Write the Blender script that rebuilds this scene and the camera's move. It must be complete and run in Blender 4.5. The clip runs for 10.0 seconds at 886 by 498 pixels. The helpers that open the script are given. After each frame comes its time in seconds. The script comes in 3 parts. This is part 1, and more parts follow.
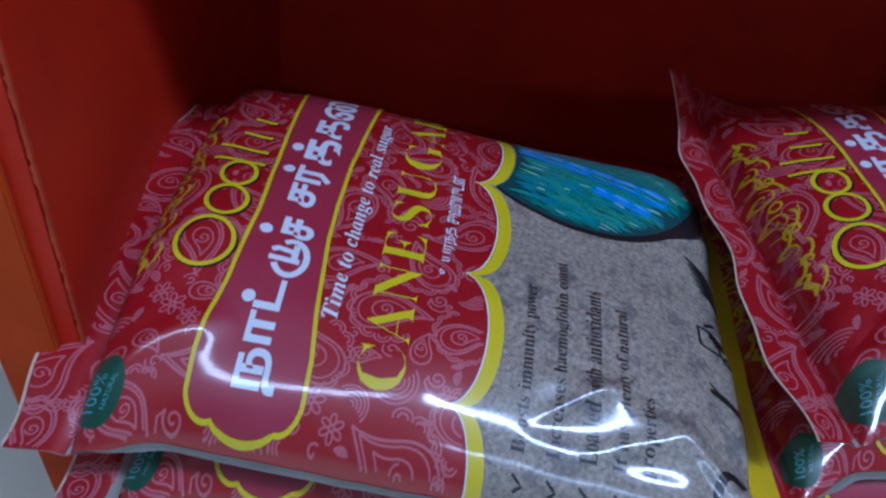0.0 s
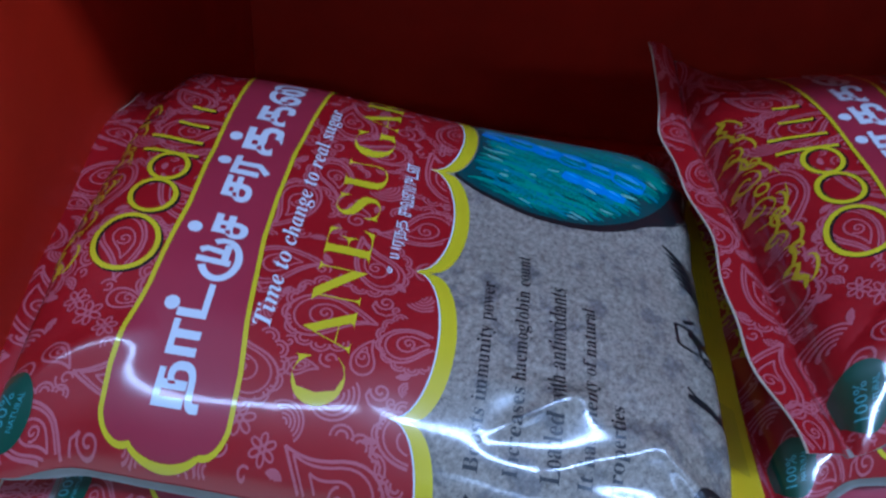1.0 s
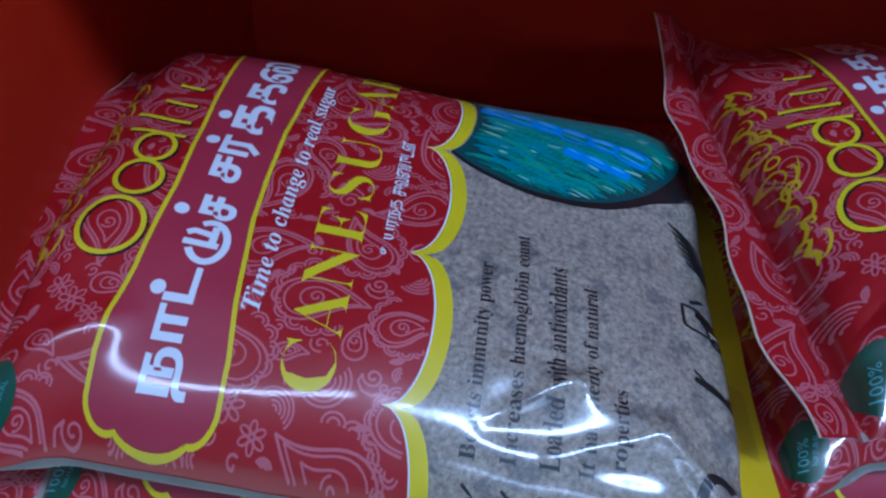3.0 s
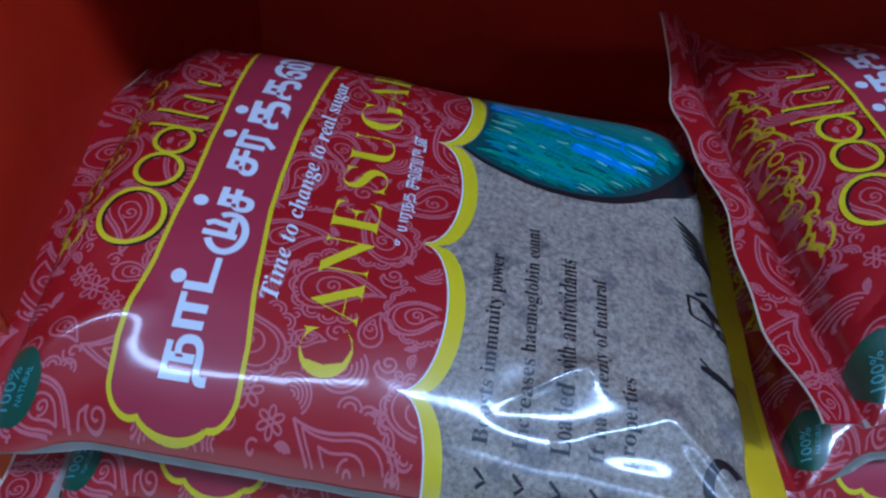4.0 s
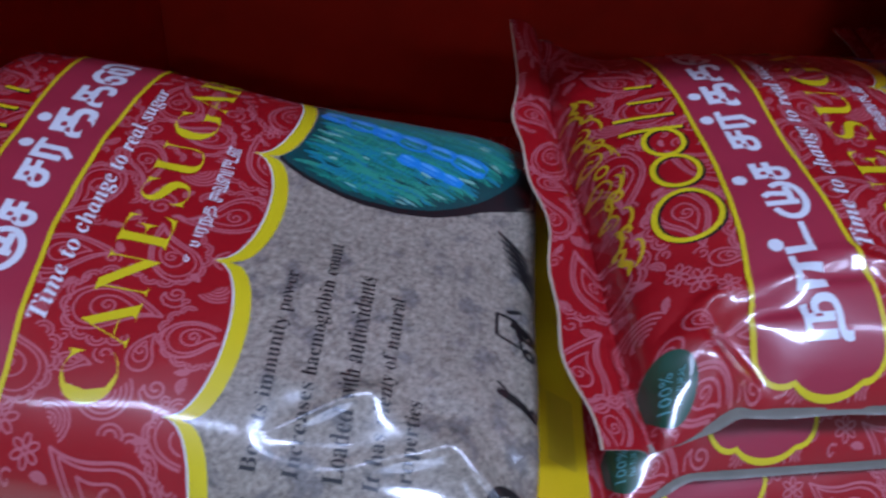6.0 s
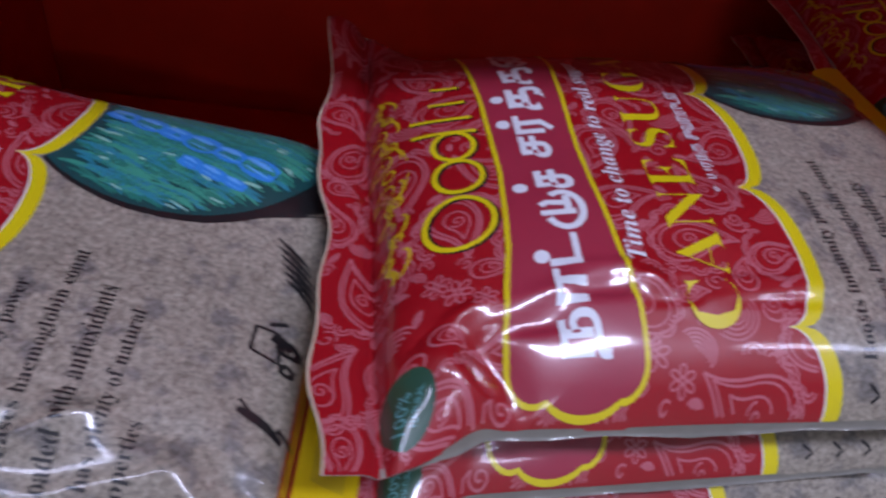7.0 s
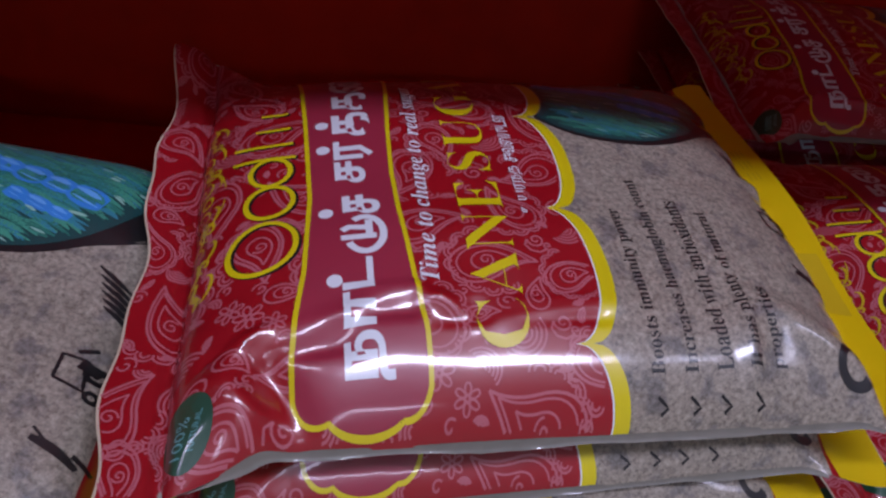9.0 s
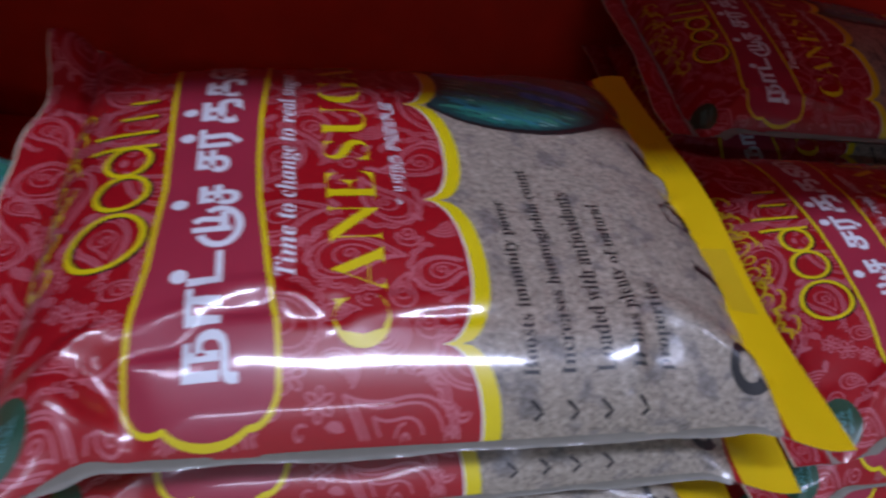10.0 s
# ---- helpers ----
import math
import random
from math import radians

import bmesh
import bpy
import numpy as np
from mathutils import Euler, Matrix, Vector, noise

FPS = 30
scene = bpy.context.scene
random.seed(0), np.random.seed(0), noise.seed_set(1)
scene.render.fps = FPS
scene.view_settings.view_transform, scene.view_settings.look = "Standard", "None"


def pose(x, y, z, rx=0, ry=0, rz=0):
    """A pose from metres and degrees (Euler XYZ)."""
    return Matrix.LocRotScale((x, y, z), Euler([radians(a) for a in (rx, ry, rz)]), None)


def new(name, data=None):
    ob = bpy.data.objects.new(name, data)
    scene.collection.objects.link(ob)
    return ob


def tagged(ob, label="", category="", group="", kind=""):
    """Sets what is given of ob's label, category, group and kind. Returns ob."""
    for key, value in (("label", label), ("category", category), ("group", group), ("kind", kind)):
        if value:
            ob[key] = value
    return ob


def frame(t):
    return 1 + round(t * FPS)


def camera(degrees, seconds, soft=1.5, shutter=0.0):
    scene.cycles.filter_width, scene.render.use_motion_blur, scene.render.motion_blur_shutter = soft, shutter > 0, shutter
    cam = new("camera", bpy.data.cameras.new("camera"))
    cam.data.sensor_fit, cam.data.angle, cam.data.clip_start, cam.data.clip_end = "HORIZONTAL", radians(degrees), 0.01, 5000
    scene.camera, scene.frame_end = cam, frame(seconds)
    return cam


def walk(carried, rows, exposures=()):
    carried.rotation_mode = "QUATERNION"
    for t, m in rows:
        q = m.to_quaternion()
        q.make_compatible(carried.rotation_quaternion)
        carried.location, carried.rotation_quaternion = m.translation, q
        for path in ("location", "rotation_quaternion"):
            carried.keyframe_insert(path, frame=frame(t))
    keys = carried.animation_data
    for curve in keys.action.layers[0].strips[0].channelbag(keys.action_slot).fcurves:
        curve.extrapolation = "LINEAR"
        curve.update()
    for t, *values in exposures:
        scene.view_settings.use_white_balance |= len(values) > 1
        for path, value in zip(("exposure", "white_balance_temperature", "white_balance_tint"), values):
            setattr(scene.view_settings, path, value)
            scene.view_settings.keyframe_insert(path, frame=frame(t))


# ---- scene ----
cam = camera(61.4, 10.0, soft=2.4, shutter=0.5)
METRES, EYE, TILT, LEAN, TURN = 0.36, 0.95, -43.0, -8.0, 0.0
ROWS = [
    (0.0, 0.0, 0.0, 0.0, 0.0, 0.0, 0.0),
    (0.5, 0.014, 0.0439, 0.0258, -0.04, -0.87, 0.67),
    (1.0, 0.0604, 0.079, 0.0101, 0.6, -1.17, 1.3),
    (1.5, 0.0578, 0.1199, 0.0014, 1.38, -2.84, 1.86),
    (2.0, 0.076, 0.1348, 0.008, 1.85, -2.95, 1.8),
    (3.5, 0.0697, 0.0915, 0.0003, 1.32, -2.2, 2.01),
    (4.0, 0.0628, 0.0875, -0.0039, 1.44, -2.23, 1.76),
    (4.5, 0.0931, 0.0955, -0.0061, 0.67, -2.09, 2.06),
    (5.0, 0.1185, 0.1302, -0.0143, -0.12, -2.69, 1.89),
    (6.5, 0.328, 0.1218, 0.008, -1.06, -1.99, 1.13),
    (7.0, 0.4357, 0.1562, 0.0047, -2.47, -1.99, 0.73),
    (7.5, 0.5262, 0.1102, -0.0021, -3.18, -1.78, 1.64),
    (8.0, 0.5539, 0.1145, 0.0151, -3.39, -1.23, 1.78),
    (8.5, 0.58, 0.1214, 0.0158, -3.46, -1.23, 1.63),
    (9.0, 0.6092, 0.126, 0.0164, -3.67, -1.37, 1.77),
    (9.5, 0.637, 0.1215, 0.0081, -1.94, -1.08, 1.68),
    (10.0, 0.7257, 0.1662, 0.0036, -4.7, -1.22, 1.85),
]
walk(cam, [(t, pose(0, 0, EYE, TILT, LEAN, TURN) @ pose(METRES * x, METRES * y, METRES * z, 90 + pitch, roll, yaw)) for t, x, y, z, yaw, pitch, roll in ROWS],
     [(0.0, -0.38, 5400, 14), (1.5, -0.34, 4800, 8), (3.5, -0.32, 5200, 11), (4.5, -0.34, 4900, 8), (5.0, -0.26, 5400, 13), (6.5, -0.2, 6200, 24), (7.5, -0.24, 7200, 32), (8.5, -0.48, 7200, 33), (9.5, -0.48, 7000, 31), (10.0, -0.36, 6800, 25)])

# ---- world and light: a shop lit by ceiling tubes in front of the shelf ----
world = bpy.data.worlds.new("world")
scene.world = world
world.use_nodes = True
world.node_tree.nodes["Background"].inputs[0].default_value = (0.75, 0.85, 1.0, 1)
world.node_tree.nodes["Background"].inputs[1].default_value = 0.02


def tube_light(x, y, z, length, watts, width=0.05):
    data = bpy.data.lights.new("tube_light", "AREA")
    data.shape, data.size, data.size_y, data.energy = "RECTANGLE", length, width, watts
    data.color = (0.68, 0.85, 1.17)
    ob = new("tube_light", data)
    ob.matrix_world = pose(x, y, z)
    return ob


tube_light(0.62, -0.62, 2.62, 1.2, 38, 0.15)
tube_light(2.3, -0.62, 2.62, 1.2, 7, 0.09)
tube_light(-0.9, -0.62, 2.62, 1.2, 9, 0.09)
tube_light(0.5, -2.75, 2.62, 1.2, 14, 0.06)

# ---- materials ----


def material(name, color, rough=0.5, coat=0.0, metal=0.0, vary=0.12, scale=60.0, bump=0.0, bump_scale=400.0, coat_rough=0.06, spec=0.5):
    """Painted or printed surface: two scales of colour change and a fine relief."""
    m = bpy.data.materials.new(name)
    m.use_nodes = True
    nt = m.node_tree
    b = nt.nodes["Principled BSDF"]
    b.inputs["Roughness"].default_value = rough
    b.inputs["Metallic"].default_value = metal
    b.inputs["Coat Weight"].default_value = coat
    b.inputs["Coat Roughness"].default_value = coat_rough
    b.inputs["Coat IOR"].default_value = 1.65
    b.inputs["Specular IOR Level"].default_value = spec
    tc = nt.nodes.new("ShaderNodeTexCoord")
    n1 = nt.nodes.new("ShaderNodeTexNoise")
    n1.inputs["Scale"].default_value, n1.inputs["Detail"].default_value = scale, 6
    n2 = nt.nodes.new("ShaderNodeTexNoise")
    n2.inputs["Scale"].default_value, n2.inputs["Detail"].default_value = scale / 9, 3
    add = nt.nodes.new("ShaderNodeMath")
    add.operation = "ADD"
    ramp = nt.nodes.new("ShaderNodeMapRange")
    ramp.inputs["From Min"].default_value, ramp.inputs["From Max"].default_value = 0.6, 1.4
    ramp.inputs["To Min"].default_value, ramp.inputs["To Max"].default_value = 1 - vary, 1 + vary
    mix = nt.nodes.new("ShaderNodeVectorMath")
    mix.operation = "SCALE"
    mix.inputs[0].default_value = color[:3]
    for n in (n1, n2):
        nt.links.new(tc.outputs["Object"], n.inputs["Vector"])
    nt.links.new(n1.outputs["Fac"], add.inputs[0])
    nt.links.new(n2.outputs["Fac"], add.inputs[1])
    nt.links.new(add.outputs[0], ramp.inputs["Value"])
    nt.links.new(ramp.outputs[0], mix.inputs["Scale"])
    nt.links.new(mix.outputs[0], b.inputs["Base Color"])
    if bump:
        n3 = nt.nodes.new("ShaderNodeTexNoise")
        n3.inputs["Scale"].default_value, n3.inputs["Detail"].default_value = bump_scale, 3
        bn = nt.nodes.new("ShaderNodeBump")
        bn.inputs["Strength"].default_value, bn.inputs["Distance"].default_value = bump, 0.001
        nt.links.new(tc.outputs["Object"], n3.inputs["Vector"])
        nt.links.new(n3.outputs["Fac"], bn.inputs["Height"])
        nt.links.new(bn.outputs[0], b.inputs["Normal"])
    return m


def sugar_material():
    """Brown cane sugar grains and lumps pressed against a clear glossy film."""
    m = material("sugar_behind_film", (0.3, 0.24, 0.18), 0.5, 1.0, vary=0.1, coat_rough=0.15)
    nt = m.node_tree
    b = nt.nodes["Principled BSDF"]
    tc = nt.nodes["Texture Coordinate"]
    fine = nt.nodes.new("ShaderNodeTexNoise")
    fine.inputs["Scale"].default_value, fine.inputs["Detail"].default_value = 520, 8
    fine.inputs["Roughness"].default_value = 0.7
    lump = nt.nodes.new("ShaderNodeTexNoise")
    lump.inputs["Scale"].default_value, lump.inputs["Detail"].default_value = 95, 6
    r1 = nt.nodes.new("ShaderNodeValToRGB")
    r1.color_ramp.elements[0].position, r1.color_ramp.elements[0].color = 0.32, (0.135, 0.110, 0.082, 1)
    r1.color_ramp.elements[1].position, r1.color_ramp.elements[1].color = 0.70, (0.52, 0.445, 0.345, 1)
    r2 = nt.nodes.new("ShaderNodeValToRGB")
    r2.color_ramp.elements[0].position, r2.color_ramp.elements[0].color = 0.36, (0.36, 0.40, 0.52, 1)
    r2.color_ramp.elements[1].position, r2.color_ramp.elements[1].color = 0.47, (1, 1, 1, 1)
    mul = nt.nodes.new("ShaderNodeMix")
    mul.data_type, mul.blend_type = "RGBA", "MULTIPLY"
    mul.inputs["Factor"].default_value = 0.62
    for n in (fine, lump):
        nt.links.new(tc.outputs["Object"], n.inputs["Vector"])
    nt.links.new(fine.outputs["Fac"], r1.inputs["Fac"])
    nt.links.new(lump.outputs["Fac"], r2.inputs["Fac"])
    nt.links.new(r1.outputs["Color"], mul.inputs["A"])
    nt.links.new(r2.outputs["Color"], mul.inputs["B"])
    nt.links.new(mul.outputs["Result"], b.inputs["Base Color"])
    return m


FILM = dict(rough=0.40, coat=1.0, coat_rough=0.11, vary=0.06, bump=0.05, bump_scale=260, spec=0.6)
RED = material("red_film", (0.37, 0.005, 0.010), **FILM)
PINK = material("pink_print", (0.38, 0.028, 0.055), **FILM)
LINE = material("rose_line_print", (0.54, 0.125, 0.15), **FILM)
YELLOW = material("yellow_print", (0.74, 0.60, 0.005), **FILM)
GOLD = material("golden_print", (0.62, 0.42, 0.01), **FILM)
WHITE = material("white_print", (0.76, 0.80, 0.84), **FILM)
BLACK = material("black_print", (0.012, 0.011, 0.012), **FILM)
GREEN = material("dark_green_print", (0.005, 0.07, 0.035), **FILM)
LEAF = [material("leaf_print", c, **FILM) for c in ((0.005, 0.20, 0.15), (0.03, 0.33, 0.22), (0.26, 0.55, 0.44), (0.004, 0.07, 0.07), (0.006, 0.24, 0.32))]
BLUE = material("blue_cane_print", (0.012, 0.26, 0.72), **FILM)
CREAM = material("cream_cut_edge", (0.60, 0.48, 0.34), 0.5, 0.3)
PALEBLUE = material("pale_blue_print", (0.10, 0.42, 0.85), **FILM)
TEAL = material("teal_print", (0.10, 0.36, 0.36), **FILM)
SUGAR = sugar_material()
SEAL = material("yellow_seal_film", (0.74, 0.50, 0.004), 0.35, 0.8, vary=0.1, scale=30, bump=0.05, bump_scale=300)
BACKFILM = material("greyish_clear_film", (0.36, 0.33, 0.28), 0.3, 1.0, vary=0.15, bump=0.1, bump_scale=250)
LIP = material("pale_seam_film", (0.20, 0.185, 0.15), 0.5, 0.25, vary=0.2, scale=120, bump=0.1, bump_scale=250)
PAINT = material("red_shelf_paint", (0.60, 0.022, 0.003), 0.5, 0.05, vary=0.18, scale=22, bump=0.08, bump_scale=160, coat_rough=0.3, spec=0.3)
EDGE = material("orange_red_edge_paint", (0.52, 0.060, 0.006), 0.7, 0.0, vary=0.16, scale=40, bump=0.15, bump_scale=200, spec=0.15)
CHIP = material("worn_paint_edge", (0.50, 0.05, 0.010), 0.7, vary=0.35, scale=300, bump=0.4, bump_scale=500)
PLASTER = material("plain_wall_paint", (0.45, 0.45, 0.44), 0.7, vary=0.05, scale=8, bump=0.05)
TILE = material("white_floor_tile", (0.80, 0.74, 0.56), 0.25, 0.3, vary=0.05, scale=12)

# ---- building helpers ----


def mesh_part(name, verts, faces, mat, parent=None, label="", normals=None, smooth=True):
    me = bpy.data.meshes.new(name)
    me.from_pydata([tuple(v) for v in verts], [], [tuple(f) for f in faces])
    me.materials.append(mat)
    if smooth:
        me.polygons.foreach_set("use_smooth", [True] * len(me.polygons))
    if normals is not None:
        me.normals_split_custom_set_from_vertices([tuple(n) for n in normals])
    ob = new(name, me)
    ob.parent = parent
    if label:
        ob["label"] = label
    return ob


def board(name, lo, hi, mat, bevel=0.002, parent=None):
    """A board with its edges rounded over."""
    bm = bmesh.new()
    bmesh.ops.create_cube(bm, size=1)
    for v in bm.verts:
        v.co = [lo[i] + (v.co[i] + 0.5) * (hi[i] - lo[i]) for i in range(3)]
    if bevel:
        bmesh.ops.bevel(bm, geom=list(bm.edges), offset=bevel, segments=2, affect="EDGES")
    me = bpy.data.meshes.new(name)
    bm.to_mesh(me)
    bm.free()
    me.materials.append(mat)
    ob = new(name, me)
    ob.parent = parent
    return ob


# ---- the room, closed round the shelf ----
def structure(ob, label, category):
    return tagged(ob, label, category, kind="structure")


structure(board("floor", (-3, -3, -0.05), (4, 1.0, 0.0), TILE, 0), "pale white tiled shop floor below the shelf", "floor")
structure(board("ceiling", (-3, -3, 2.7), (4, 1.0, 2.75), PLASTER, 0), "plain off-white ceiling of the shop", "ceiling")
structure(board("wall_south", (-3, -3.1, 0), (4, -3.0, 2.7), PLASTER, 0), "plain off-white wall of the shop", "wall")
structure(board("wall_north", (-3, 1.0, 0), (4, 1.1, 2.7), PLASTER, 0), "plain off-white wall behind the shelf", "wall")
structure(board("wall_west", (-3.1, -3, 0), (-3.0, 1.0, 2.7), PLASTER, 0), "plain off-white side wall of the shop", "wall")
structure(board("wall_east", (4.0, -3, 0), (4.1, 1.0, 2.7), PLASTER, 0), "plain off-white side wall of the shop", "wall")

# ---- the red shelf ----
FRONT, BACK, LEFT, RIGHT, DECK, TOP = 0.185, 0.66, -0.107, 1.05, 0.50, 1.02
shelf = tagged(new("shelf"), "red-painted wooden shop shelf with a worn side panel", "shelf")
shelf.location = (LEFT, FRONT, 0)


def shelf_part(name, lo, hi, mat, bevel=0.002, label=""):
    o = shelf.location
    ob = board(name, [a - b for a, b in zip(lo, o)], [a - b for a, b in zip(hi, o)], mat, bevel, shelf)
    if label:
        ob["label"] = label
    return ob


side = shelf_part("side_panel", (LEFT - 0.033, FRONT + 0.003, 0.0), (LEFT, BACK, 1.9), PAINT)
shelf_part("edge_strip", (LEFT - 0.0335, FRONT - 0.001, 0.0), (LEFT - 0.009, FRONT + 0.0028, 1.9), EDGE, 0.001, "orange-red front edge strip")
shelf_part("side_panel", (RIGHT, FRONT, 0.0), (RIGHT + 0.033, BACK, 1.9), PAINT)
shelf_part("back_panel", (LEFT - 0.033, BACK + 0.001, 0.0), (RIGHT + 0.033, BACK + 0.015, 1.9), PAINT)
shelf_part("deck", (LEFT + 0.001, FRONT, DECK - 0.02), (RIGHT - 0.001, BACK - 0.001, DECK), PAINT)
# board above the view, added at a height that shades the bags' rear
shelf_part("unseen_upper_deck", (LEFT + 0.001, FRONT, TOP), (RIGHT - 0.001, BACK - 0.001, TOP + 0.02), PAINT)


def worn_edge():
    """Chipped paint along the front corner of the side panel."""
    rng = random.Random(4)
    verts, faces = [], []
    z, w1, w2 = 0.6, 0.0, 0.0
    while z < 1.0:
        step = rng.uniform(0.0008, 0.003)
        w3, w4 = rng.uniform(-0.0005, 0.0008), rng.uniform(-0.0006, 0.0005)
        x, y = LEFT - shelf.location.x, FRONT + 0.003 - shelf.location.y
        k = len(verts)
        verts += [(x - w1 - 0.0008, y - 0.0003, z), (x + 0.0003, y - 0.0003, z), (x + 0.0004, y + w2 + 0.0008, z),
                  (x - w3 - 0.0008, y - 0.0003, z + step), (x + 0.0003, y - 0.0003, z + step), (x + 0.0004, y + w4 + 0.0008, z + step)]
        w1, w2 = w3, w4
        faces += [(k, k + 1, k + 4, k + 3), (k + 1, k + 2, k + 5, k + 4)]
        z += step
    mesh_part("worn_edge", verts, faces, CHIP, shelf, "chipped lighter paint along the corner", smooth=False)


worn_edge()

# ---- the bag: shape ----
LEN, WID = 0.30, 0.225
H0, H1 = 0.075, 0.922
VALUES = np.random.RandomState(3).rand(64, 64)


def smooth(a, b, x):
    k = np.clip((x - a) / (b - a), 0, 1)
    return k * k * (3 - 2 * k)


def value_noise(x, y):
    xi, yi = np.floor(x).astype(int), np.floor(y).astype(int)
    fx, fy = x - xi, y - yi
    fx, fy = fx * fx * (3 - 2 * fx), fy * fy * (3 - 2 * fy)
    a, b = VALUES[xi % 64, yi % 64], VALUES[(xi + 1) % 64, yi % 64]
    c, d = VALUES[xi % 64, (yi + 1) % 64], VALUES[(xi + 1) % 64, (yi + 1) % 64]
    return (a * (1 - fx) + b * fx) * (1 - fy) + (c * (1 - fx) + d * fx) * fy - 0.5


def ridge(p, q, crease):
    """A sharp fold in the film from one print place to another, fading at its ends."""
    p0, q0, p1, q1, amp, width = crease
    dx, dy = p1 - p0, q1 - q0
    n = math.hypot(dx, dy)
    s = ((p - p0) * dx + (q - q0) * dy) / (n * n)
    d = ((p - p0) * dy - (q - q0) * dx) / n
    fade = np.clip(1 - (2 * s - 1) ** 2 * 0.9, 0, 1) * (s > -0.05) * (s < 1.05)
    return amp * fade / (1 + (d / width) ** 2) ** 1.5


def surface(shape, u, v, side=1):
    c = np.array(shape["corners"], float)
    u, v = np.asarray(u, float), np.asarray(v, float)
    p = ((1 - u) * (1 - v))[..., None] * c[0] + ((1 - u) * v)[..., None] * c[1] + (u * (1 - v))[..., None] * c[2] + (u * v)[..., None] * c[3]
    ub, vb = np.clip((u - H0) / (H1 - H0), 0, 1), np.clip(v, 0, 1)
    g = (1 - np.abs(2 * ub - 1) ** 3) ** shape.get("full", 0.55)
    q = (1 - np.abs(2 * vb - 1) ** 2.8) ** shape.get("shoulder", 0.6)
    pinch = smooth(0.08, 0.19, u) * smooth(0.985, 0.87, u)
    p[..., 1] += pinch * (shape["pinch"][0] * (1 - v) - shape["pinch"][1] * v)
    s = shape["seed"] * 7.3
    pm, qm = u * 300, v * 225
    # wavy free ends of the seals, and corners that curl
    end = np.clip(1 - pm / 22, 0, 1) + np.clip((pm - 280) / 20, 0, 1)
    p[..., 2] += end * shape["wave"] * np.sin(qm / 225 * 9 + s)
    inset, wobble = shape.get("ragged", (0.0, 0.001))
    p[..., 0] += np.clip(1 - pm / 30, 0, 1) * (inset + wobble * (np.sin(qm / 17 + s) + 0.5 * np.sin(qm / 7.3)))
    for cp, cq, size, rise in shape.get("curls", ()):
        p[..., 2] += rise * np.exp(-((pm - cp) ** 2 + (qm - cq) ** 2) / size ** 2)
    p[..., 2] -= shape.get("droop", 0.0) * np.clip(1 - pm / 26, 0, 1) ** 1.3
    p[..., 2] -= shape.get("tail", 0.0) * np.clip((pm - 274) / 26, 0, 1)
    p[..., 2] -= shape.get("valley", 0.003) * np.exp(-((pm - 21) / 3.5) ** 2)
    gather = value_noise(qm / 9 + s, pm / 70) * 0.004
    p[..., 2] += gather * np.exp(-((pm - 27) / 9) ** 2) * smooth(22, 27, pm) + gather * np.exp(-((pm - 272) / 10) ** 2)
    if side < 0:
        p[..., 2] -= shape["under"] * g * (1 - np.abs(2 * vb - 1) ** 9) ** 0.5 + 0.0004
        return p
    bumps = 0.0035 * value_noise(pm / 55 + s, qm / 48 + s) + 0.0010 * value_noise(pm / 21 + s, qm / 17 - s) + 0.00006 * value_noise(pm / 5 - s, qm / 5 + s)
    soft = np.minimum(1, 3 * g * q)
    h = shape["height"] * g * q + bumps * soft
    for pc, qc, rp, rq, sp, sq in shape.get("facets", ()):
        # patches where the film is pulled flat
        uc, vc = (pc / 300 - H0) / (H1 - H0), qc / 225
        hc = shape["height"] * (1 - abs(2 * uc - 1) ** 3) ** shape.get("full", 0.55) * (1 - abs(2 * vc - 1) ** 2.8) ** shape.get("shoulder", 0.6)
        w = np.exp(-((pm - pc) / rp) ** 4 - ((qm - qc) / rq) ** 4)
        h = h * (1 - w) + w * (hc + (sp * (pm - pc) + sq * (qm - qc)) / 1000 + 0.25 * bumps)
    for crease in shape["creases"]:
        h += ridge(pm, qm, crease) * smooth(278, 268, pm)
    p[..., 2] += h
    return p


def with_normals(shape, P, Q, lift=0.0, side=1):
    """Places and normals on the bag for print places in millimetres."""
    u, v = np.asarray(P, float) / 300, np.asarray(Q, float) / 225
    e = 0.0025
    a = surface(shape, u, v, side)
    du = surface(shape, np.minimum(u + e, 1), v, side) - surface(shape, np.maximum(u - e, 0), v, side)
    dv = surface(shape, u, np.clip(v + e, -0.05, 1.05), side) - surface(shape, u, np.clip(v - e, -0.05, 1.05), side)
    n = np.cross(du, dv)
    n /= np.linalg.norm(n, axis=-1, keepdims=True) + 1e-12
    return a + n * lift, n * side


# ---- the bag: print, laid out flat in millimetres; p from header to bottom seal, q across ----
def scallop(q):
    """The wavy edge of the red panel."""
    k = ((np.asarray(q, float) - 25) / 64) % 1.0
    return 153.7 + 13.0 * np.sqrt(np.clip(1 - (2 * k - 1) ** 2, 0, 1)) ** 0.9


def edge_at(q):
    k = ((q - 25) / 64) % 1.0
    return 153.7 + 13.0 * max(0.0, 1 - (2 * k - 1) ** 2) ** 0.45


def dense(path, step=1.6):
    out = [path[0]]
    for a, b in zip(path, path[1:]):
        n = max(1, int(math.dist(a, b) / step))
        out += [(a[0] + (b[0] - a[0]) * i / n, a[1] + (b[1] - a[1]) * i / n) for i in range(1, n + 1)]
    return out


